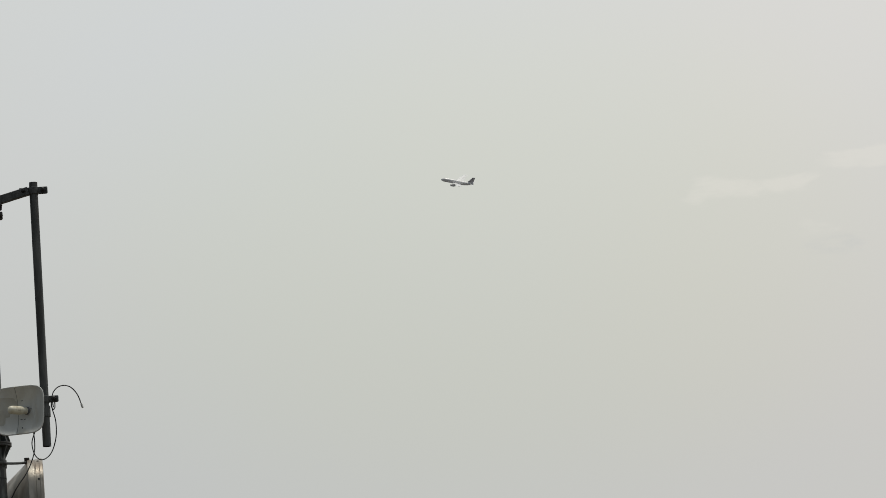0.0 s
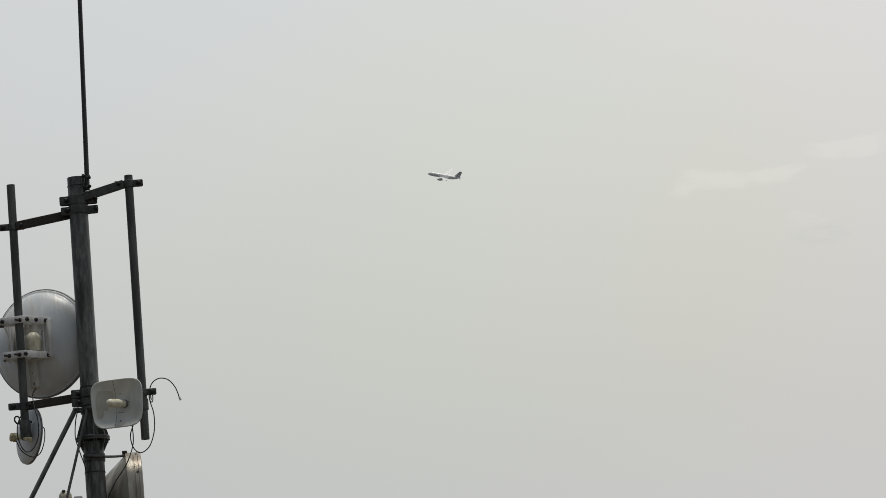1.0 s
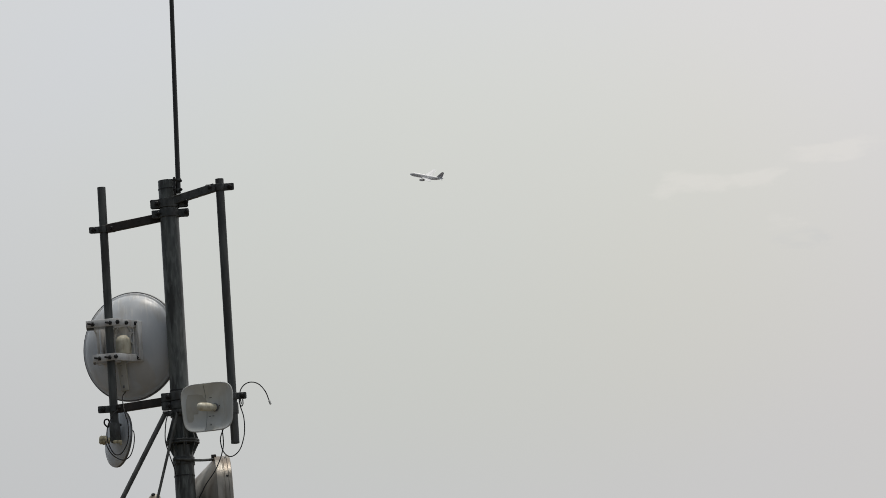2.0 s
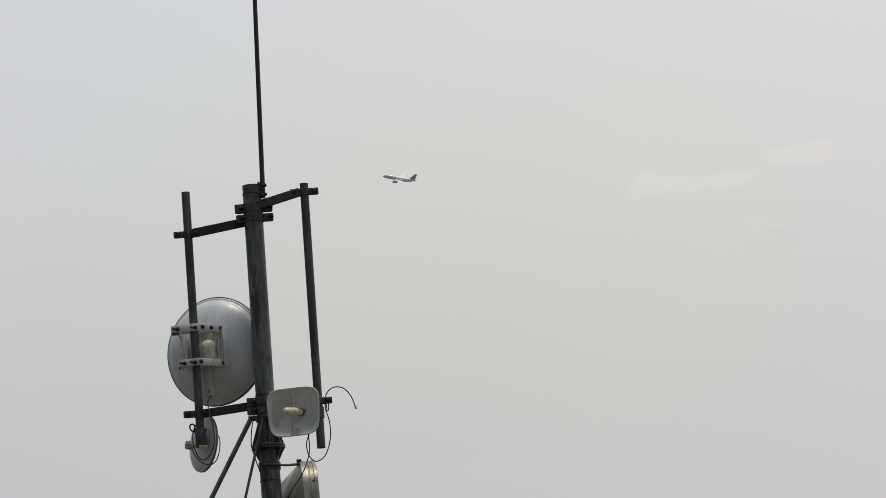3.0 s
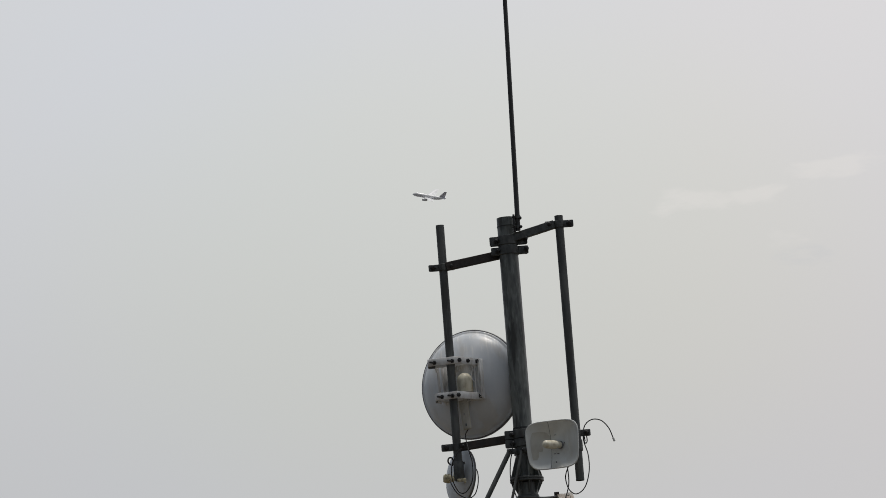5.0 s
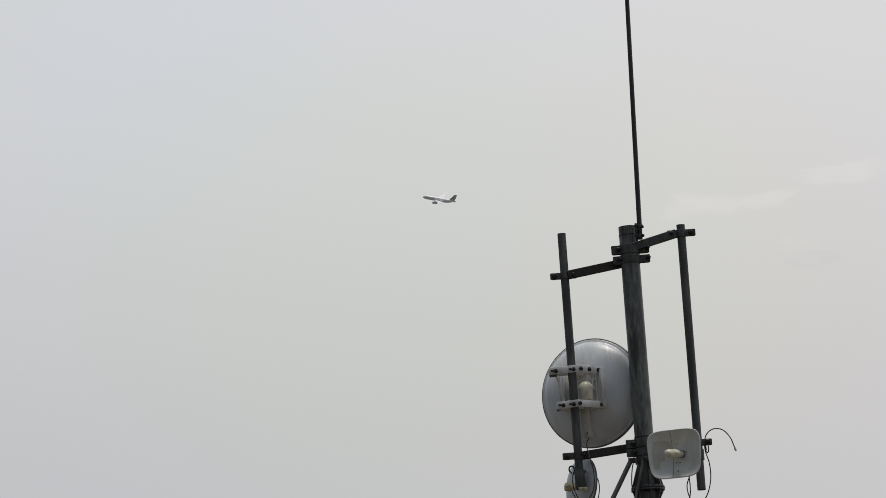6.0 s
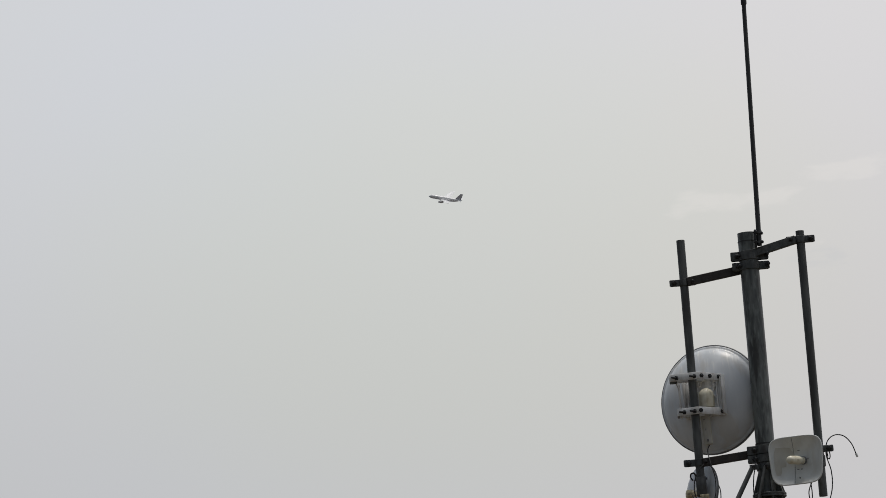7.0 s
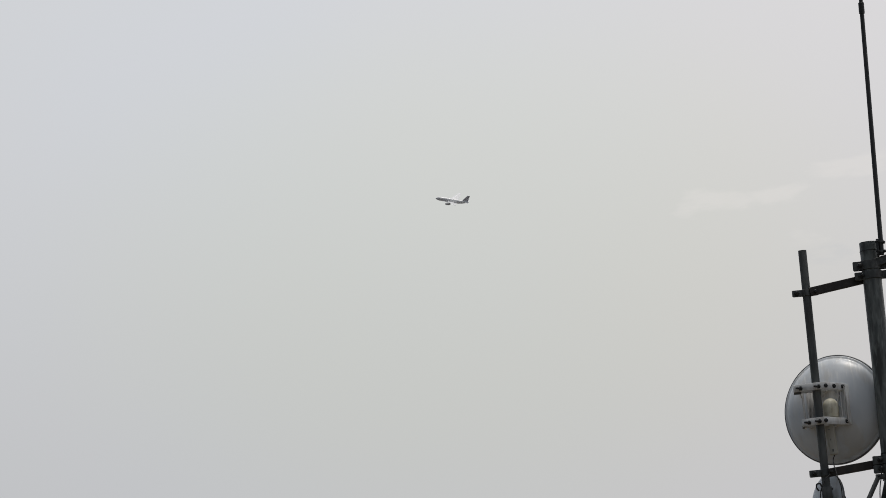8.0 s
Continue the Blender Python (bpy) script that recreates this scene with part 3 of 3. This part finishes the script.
for x, z, w, h in ((-0.293, 6.520, 0.012, 0.003), (-0.288, 6.462, 0.004, 0.010), (-0.281, 6.400, 0.008, 0.014)):
    bm = bmesh.new()
    box(bm, Matrix.Translation((x, 29.5545, z)), w, 0.004, h, 0.001)
    part("port", bm, RIM, radio)

# ---- small dish at the foot of the far side pipe ----
small = thing("dish_antenna", "small tilted grey dish antenna clamped to a pipe foot", "dish antenna", at=(-0.336, 29.640, 6.1195))
sn = Vector((-0.845, -0.48, 0.10)).normalized()
sf = frame_of(small.location, sn)
bm = bmesh.new()
lathe(bm, [(0.156, -0.012), (0.160, -0.010), (0.160, 0.004), (0.152, 0.010), (0.13, 0.020), (0.09, 0.033), (0.04, 0.040), (0, 0.041),
           (0, 0.036), (0.04, 0.035), (0.09, 0.028), (0.13, 0.015), (0.152, 0.002)], sf, 56)
under(part("reflector", bm, DISH), small)
bm = bmesh.new()
lathe(bm, [(0.1565, -0.013), (0.1615, -0.013), (0.1620, -0.004), (0.1605, -0.001)], sf, 56)
under(part("rim", bm, RIM), small)
bm = bmesh.new()
box(bm, Matrix.Translation((LX, LY, 6.1355)), 0.058, 0.060, 0.105, 0.004)
box(bm, Matrix.Translation((LX + 0.030, LY + 0.02, 6.1805)), 0.014, 0.02, 0.012, 0.002)
under(part("pipe_clamp", bm, DARK, None, "dark clamp block"), small)
bm = bmesh.new()
beam(bm, (LX, LY + 0.02, 6.1155), small.location + sn * 0.03, 0.05, 0.03)
under(part("bracket", bm, CREAM), small)
bm = bmesh.new()
kn = frame_of((LX - 0.030, LY - 0.01, 6.0905), (-1, -0.1, 0.12))
lathe(bm, [(0, 0), (0.016, 0), (0.018, 0.005), (0.016, 0.014), (0.022, 0.019), (0.026, 0.028), (0.0265, 0.038), (0.023, 0.043), (0.026, 0.050), (0.019, 0.060), (0.008, 0.062), (0, 0.060)], kn, 24)
under(part("radio_knob", bm, CAP, None, "dirty yellow plastic radio cap"), small)
bm = bmesh.new()
box(bm, Matrix.Translation((LX + 0.012, LY - 0.034, 6.0775)), 0.05, 0.014, 0.016, 0.003)
box(bm, Matrix.Translation((LX + 0.030, LY - 0.034, 6.0695)), 0.012, 0.012, 0.020, 0.002)
under(part("connector", bm, CAP), small)
bm = bmesh.new()
ring = [(-0.385, 29.500, 6.1705), (-0.398, 29.495, 6.1875), (-0.394, 29.490, 6.2075), (-0.376, 29.490, 6.2085), (-0.370, 29.495, 6.1875), (-0.378, 29.500, 6.1655)]
sweep(bm, ring, 0.0045)
under(part("hook", bm, BOLT), small)

# ---- square panel antenna on the near side pipe ----
panel = thing("panel_antenna", "square rounded pale grey panel antenna with a cream feed", "panel antenna", at=(0.189, 29.360, 6.2200))
pf = frame_of(panel.location, (-math.sin(radians(15)), -math.cos(radians(15)), 0))
PW, PH, DEEP = 0.146, 0.133, 0.048


def panel_point(r, a, back=0.0):
    """A point of the dished square: r from the middle (0) to the edge (1), at the angle a."""
    c, s = math.cos(a), math.sin(a)
    k = (abs(c) ** 4.6 + abs(s) ** 4.6) ** (-1 / 4.6)
    u, v = PW * k * c * r, PH * k * s * r
    return pf @ Vector((u * (1 + 0.05 * v / PH), v, -DEEP * (1 - r ** 2) - back))


bm = bmesh.new()
SEG, RADII = 72, [0.0, 0.2, 0.4, 0.6, 0.75, 0.88, 0.96, 1.0]
sheets = []
for back_off in (0.0, 0.007):
    sheets.append([[bm.verts.new(panel_point(r, 2 * math.pi * k / SEG, back_off)) for k in range(SEG)] if r else [bm.verts.new(panel_point(0, 0, back_off))] for r in RADII])
for sheet in sheets:
    for a, b in zip(sheet, sheet[1:]):
        for k in range(SEG):
            bm.faces.new(list(dict.fromkeys([a[k % len(a)], a[(k + 1) % SEG % len(a)], b[(k + 1) % SEG], b[k]])))
for k in range(SEG):
    bm.faces.new((sheets[0][-1][k], sheets[0][-1][(k + 1) % SEG], sheets[1][-1][(k + 1) % SEG], sheets[1][-1][k]))
under(part("reflector", bm, PANEL), panel)
bm = bmesh.new()
sweep(bm, [panel_point(1.004, 2 * math.pi * k / 48, 0.0035) for k in range(49)], 0.0042, 6)
under(part("edge_bead", bm, PANEL), panel)
bm = bmesh.new()
sweep(bm, [pf @ Vector((-0.018, v * PH, -DEEP * (1 - v * v) + 0.0005)) for v in (-0.97, -0.6, -0.2, 0.2, 0.6, 0.97)], 0.0012, 6)
under(part("seam", bm, RIM, None, "fine grey seam"), panel)
bm = bmesh.new()
sweep(bm, [pf @ Vector((0.082 + 0.006 * v, v * PH, -DEEP * (1 - max(v * v, 0.33)) + 0.0003)) for v in (-0.95, -0.6, -0.2, 0.2, 0.6, 0.95)], 0.0009, 6)
under(part("seam", bm, PANEL), panel)
# a thin patch, darker and browner, with a ragged edge over one corner of the dished face
PATCH_ROWS = [(0.62, -0.76, -0.42), (0.56, -0.79, -0.22), (0.47, -0.82, -0.20), (0.40, -0.84, -0.12), (0.30, -0.86, -0.10), (0.22, -0.87, -0.12), (0.20, -0.87, -0.40), (-0.08, -0.88, -0.44),
        (-0.20, -0.88, -0.46), (-0.22, -0.88, -0.62), (-0.46, -0.86, -0.64), (-0.56, -0.84, -0.70)]


def on_face(u, v, lift):
    r = (abs(u) ** 4.6 + abs(v) ** 4.6) ** (1 / 4.6)
    return pf @ Vector((u * PW * (1 + 0.05 * v), v * PH, -DEEP * (1 - r * r) + lift))


bm = bmesh.new()
lines = []
for v, u0, u1 in PATCH_ROWS:
    lines.append([bm.verts.new(on_face(u0 + (u1 - u0) * k / 8, v, 0.0012)) for k in range(9)])
for a, b in zip(lines, lines[1:]):
    for k in range(8):
        bm.faces.new((a[k], a[k + 1], b[k + 1], b[k]))
under(part("brownish_patch", bm, BROWNISH, None, "thin patch in a darker brownish tone"), panel)
base = pf @ Vector((0.036, 0.0, -DEEP + 0.002))
ahead = Vector((-math.sin(radians(44)), -math.cos(radians(44)), -0.03))
bm = bmesh.new()
lathe(bm, [(0, 0), (0.019, 0), (0.019, 0.02), (0.018, 0.03), (0.0225, 0.042), (0.0245, 0.06), (0.0235, 0.115), (0.020, 0.128), (0.012, 0.134), (0, 0.135)], frame_of(base, ahead), 28)
feed = under(part("feed", bm, CREAM, None, "cream bullet-shaped feed"), panel)
bm = bmesh.new()
lathe(bm, [(0.0195, 0.001), (0.0225, 0.001), (0.0225, 0.010), (0.0195, 0.012)], frame_of(base, ahead), 28, closed=True)
part("feed_collar", bm, RIM, feed, "dark collar round the feed's foot")
for u, v, w, h in ((0.010, 0.058, 0.014, 0.004), (0.000, -0.047, 0.012, 0.004), (0.020, -0.047, 0.012, 0.004), (0.010, -0.098, 0.007, 0.010), (0.060, 0.008, 0.006, 0.006)):
    bm = bmesh.new()
    rr = (u / PW) ** 2 + (v / PH) ** 2
    box(bm, pf @ Matrix.Translation((u, v, -DEEP * (1 - rr) + 0.001)), w, h, 0.003, 0.001)
    under(part("slot", bm, RIM), panel)
bm = bmesh.new()
beam(bm, pf @ Vector((0.0, 0, -DEEP - 0.024)), (RX - 0.02, RY - 0.005, 6.2190), 0.06, 0.03)
lathe(bm, [(0.0245, -0.03), (0.030, -0.03), (0.030, 0.03), (0.0245, 0.03)], Matrix.Translation((RX, RY, 6.2190)), 28, closed=True)
under(part("pipe_mount", bm, DARK), panel)

# ---- shrouded drum antenna beside the lower mast ----
drum = thing("drum_antenna", "tarnished metal shrouded drum antenna beside the mast", "drum antenna", at=(0.194, 29.72, 5.703))
df = frame_of(drum.location, (math.cos(radians(6)), math.sin(radians(6)), 0))
bm = bmesh.new()
lathe(bm, [(0, -0.17), (0.11, -0.17), (0.125, -0.162), (0.272, -0.008), (0.272, -0.002), (0.115, -0.15), (0, -0.15)], df, 72)
under(part("reflector_back", bm, DRUM), drum)
bm = bmesh.new()
lathe(bm, [(0.276, -0.008), (0.287, -0.006), (0.288, 0.0), (0.288, 0.030), (0.285, 0.033), (0.285, 0.036), (0.288, 0.039), (0.288, 0.058), (0.292, 0.061), (0.292, 0.076),
           (0.288, 0.080), (0.281, 0.080), (0.281, 0.0)], df, 80, closed=True)
shroud = under(part("shroud", bm, DRUM), drum)
bm = bmesh.new()
lathe(bm, [(0, 0.078), (0.2, 0.074), (0.280, 0.070), (0.280, 0.066), (0, 0.072)], df, 64)
under(part("radome", bm, PANEL), drum)
for k in range(10):
    a = 2 * math.pi * k / 10 + 0.12
    bm = bmesh.new()
    p = df @ Vector((0.287 * math.cos(a), 0.287 * math.sin(a), 0.052))
    lathe(bm, [(0, 0), (0.006, 0), (0.006, 0.004), (0, 0.006)], frame_of(p, df.to_3x3() @ Vector((math.cos(a), math.sin(a), 0))), 8)
    part("rivet", bm, BOLT, shroud)
bm = bmesh.new()
box(bm, Matrix.Translation((0.195, 29.652, 5.977)), 0.028, 0.03, 0.034, 0.003)
under(part("lug", bm, RUSTY), drum)

# ---- cream radio head low on the mast ----
head = thing("radio_unit", "cream rounded radio head with a black cap, low beside the mast", "radio unit", at=(-0.138, 29.45, 5.729))
bm = bmesh.new()
dome = [(0, -0.14), (0.030, -0.14), (0.034, -0.13), (0.037, 0.0)] + [(0.037 * math.cos(a), 0.036 * math.sin(a)) for a in np.linspace(0.2, math.pi / 2, 7)[:-1]] + [(0, 0.036)]
lathe(bm, dome, Matrix.Translation(head.location) @ Matrix.Rotation(radians(-8), 4, "Y"), 28)
under(part("housing", bm, CREAM), head)
bm = bmesh.new()
lathe(bm, [(0, 0), (0.011, 0), (0.011, 0.006), (0.008, 0.009), (0, 0.010)], frame_of(head.location + Vector((-0.006, -0.022, 0.027)), (-0.1, -0.6, 0.9)), 16)
under(part("cap", bm, BOLT, None, "black round cap"), head)
bm = bmesh.new()
box(bm, Matrix.Translation((-0.066, 29.45, 5.710)), 0.046, 0.04, 0.034, 0.006)
box(bm, Matrix.Translation((-0.062, 29.428, 5.710)), 0.026, 0.006, 0.020, 0.002)
box(bm, Matrix.Translation((-0.095, 29.45, 5.700)), 0.04, 0.02, 0.02, 0.003)
under(part("connector_box", bm, PANEL), head)
bm = bmesh.new()
beam(bm, (-0.125, 29.46, 5.63), (-0.018, 29.485, 5.63), 0.03, 0.02)
under(part("bracket", bm, STEEL), head)

# ---- loose cables ----
def cord(label, r, points):
    bm = bmesh.new()
    sweep(bm, points, r)
    return tagged(part("cable", bm, CABLE), label, "cable", "loose cables")


cord("thin black cable hanging down the mast from its clamp", 0.0031,
     [(-0.035, 29.43, 6.26), (-0.036, 29.43, 6.214), (-0.051, 29.42, 6.151), (-0.058, 29.41, 6.056), (-0.040, 29.42, 5.974), (-0.019, 29.43, 5.902), (-0.012, 29.45, 5.855)])
tail = cord("loose black cable end arching off the side pipe", 0.0031,
            [(0.375, 29.480, 6.2440), (0.370, 29.480, 6.2910), (0.376, 29.480, 6.3250), (0.400, 29.480, 6.3530), (0.436, 29.480, 6.3640), (0.478, 29.480, 6.3500), (0.513, 29.480, 6.3060), (0.532, 29.480, 6.2510)])
bm = bmesh.new()
end = Vector((0.532, 29.480, 6.2510))
rod(bm, end, end + (end - Vector((0.513, 29.480, 6.3060))).normalized() * 0.022, 0.0062, 0.0062, 10)
part("plug", bm, PANEL, tail, "pale plug")
cord("short loop of black cable below the side clamp", 0.0031,
     [(0.372, 29.455, 6.290), (0.366, 29.448, 6.262), (0.368, 29.445, 6.238), (0.377, 29.446, 6.226), (0.385, 29.450, 6.238), (0.385, 29.462, 6.268), (0.382, 29.470, 6.292)])
cord("black cable looping below the side pipe to the panel", 0.0031,
     [(0.365, 29.480, 6.2840), (0.368, 29.470, 6.2350), (0.385, 29.460, 6.1600), (0.382, 29.450, 6.0650), (0.351, 29.440, 5.9780), (0.301, 29.430, 5.9430), (0.262, 29.430, 5.9720), (0.248, 29.430, 6.0400), (0.267, 29.420, 6.0960), (0.292, 29.410, 6.1390)])
cord("black cable running down from the panel antenna", 0.0031,
     [(0.260, 29.41, 6.128), (0.265, 29.41, 6.034), (0.255, 29.41, 5.968), (0.214, 29.39, 5.870), (0.138, 29.39, 5.762), (0.092, 29.42, 5.63), (0.077, 29.45, 5.2), (0.072, 29.45, 3.0), (0.072, 29.45, 0.01)])
cord("black cable looping from the radio round the small dish", 0.0031,
     [(-0.272, 29.590, 6.3805), (-0.290, 29.510, 6.3305), (-0.279, 29.455, 6.2405), (-0.264, 29.450, 6.1685), (-0.270, 29.450, 6.0725), (-0.309, 29.450, 6.0075), (-0.350, 29.450, 6.0075), (-0.382, 29.450, 6.0815), (-0.379, 29.455, 6.1615), (-0.347, 29.460, 6.2235), (-0.317, 29.470, 6.2555)])
cord("thin black cable hanging in a loop below the small dish", 0.0031,
     [(-0.397, 29.480, 6.0905), (-0.387, 29.455, 6.0505), (-0.358, 29.450, 5.9995), (-0.305, 29.450, 5.9685), (-0.265, 29.460, 5.9875), (-0.244, 29.480, 6.0375), (-0.237, 29.520, 6.0955), (-0.243, 29.580, 6.145), (-0.262, 29.625, 6.165)])

# ---- airliner far off ----
jet = thing("airliner", "grey and white twin-engine jet airliner with dark tail, climbing", "airplane", at=(-11.9, 4780, 983.5))


def hull(bm, rows, start=0.0, turn=360.0, seg=28):
    """A fuselage shell along local x from (x, half width, half height, middle z), from the angle start on through turn degrees."""
    angles = [radians(start + turn * k / seg) for k in range(seg + 1)]
    rings = [[bm.verts.new((x, w * math.cos(a), z + h * math.sin(a))) for a in angles] for x, w, h, z in rows]
    for a, b in zip(rings, rings[1:]):
        for k in range(seg):
            bm.faces.new((a[k], a[k + 1], b[k + 1], b[k]))
    bm.faces.new(rings[0])
    bm.faces.new(rings[-1])
    return bm


def aerofoil(bm, root, tip, chord0, chord1, thick0, thick1, up=(0, 0, 1)):
    """A tapered wing between two leading-edge points, its chord running back along -x."""
    up = Vector(up)
    shape = [(0, 0), (0.08, 0.45), (0.3, 0.6), (0.6, 0.4), (1, 0.02), (0.6, -0.25), (0.3, -0.4), (0.08, -0.3)]
    ends = [[bm.verts.new(Vector(p) + Vector((-c * s, 0, 0)) + up * (h * t)) for s, h in shape] for p, c, t in ((root, chord0, thick0), (tip, chord1, thick1))]
    for k in range(len(shape)):
        bm.faces.new((ends[0][k], ends[0][(k + 1) % 8], ends[1][(k + 1) % 8], ends[1][k]))
    bm.faces.new(ends[0])
    bm.faces.new(ends[1])
    return bm


FUSELAGE = [(16.9, 0.1, 0.1, -0.45), (16.5, 0.65, 0.6, -0.4), (15.6, 1.25, 1.2, -0.25), (14.2, 1.75, 1.8, -0.08), (12.4, 1.97, 2.05, 0), (4, 1.98, 2.07, 0), (-6.0, 1.98, 2.07, 0),
            (-10.0, 1.7, 1.75, 0.3), (-13.5, 1.05, 1.1, 0.85), (-16.0, 0.5, 0.55, 1.25), (-16.9, 0.2, 0.25, 1.4)]
bm = bmesh.new()
hull(bm, FUSELAGE, -8.0, 196.0)
part("fuselage", bm, CRAFT_WHITE, jet)
bm = bmesh.new()
hull(bm, FUSELAGE, 188.0, 164.0)
part("belly", bm, CRAFT, jet, "grey belly")
for s in (1, -1):
    bm = bmesh.new()
    aerofoil(bm, (4.8, s * 1.5, -1.1), (-3.4, s * 16.9, 2.5), 9.0, 3.5, 1.1, 0.3)
    part("wing", bm, CRAFT_WHITE, jet)
    bm = bmesh.new()
    aerofoil(bm, (-12.3, s * 0.6, 1.1), (-15.6, s * 6.2, 1.7), 3.4, 1.3, 0.4, 0.15)
    part("tailplane", bm, CRAFT_WHITE, jet)
    bm = bmesh.new()
    lathe(bm, [(0.95, 4.4), (1.18, 4.2), (1.25, 3.2), (1.15, 1.2), (0.75, 0.0), (0.6, -0.6), (0, -0.9), (0.0, 3.4), (0.9, 3.6)], frame_of((1.4, s * 5.75, -2.0), (1, 0, 0)), 24)
    engine = part("engine", bm, CRAFT_ENGINE, jet, "dark engine pod")
    bm = bmesh.new()
    aerofoil(bm, (4.6, s * 5.75, -1.2), (4.2, s * 5.75, -0.35), 4.0, 4.0, 0.35, 0.35, (0, 1, 0))
    part("pylon", bm, CRAFT_WHITE, engine)
bm = bmesh.new()
aerofoil(bm, (-9.6, 0, 1.7), (-14.6, 0, 7.9), 6.0, 2.4, 0.55, 0.25, (0, 1, 0))
part("fin", bm, CRAFT_TAIL, jet, "dark violet-grey tail fin")
HEADING, CLIMB, BANK = 176.5, 15.5, -32.0
jet.scale = (0.92, 0.92, 0.92)
jet.rotation_euler = (Matrix.Rotation(radians(HEADING), 3, "Z") @ Matrix.Rotation(radians(-CLIMB), 3, "Y") @ Matrix.Rotation(radians(BANK), 3, "X")).to_euler()
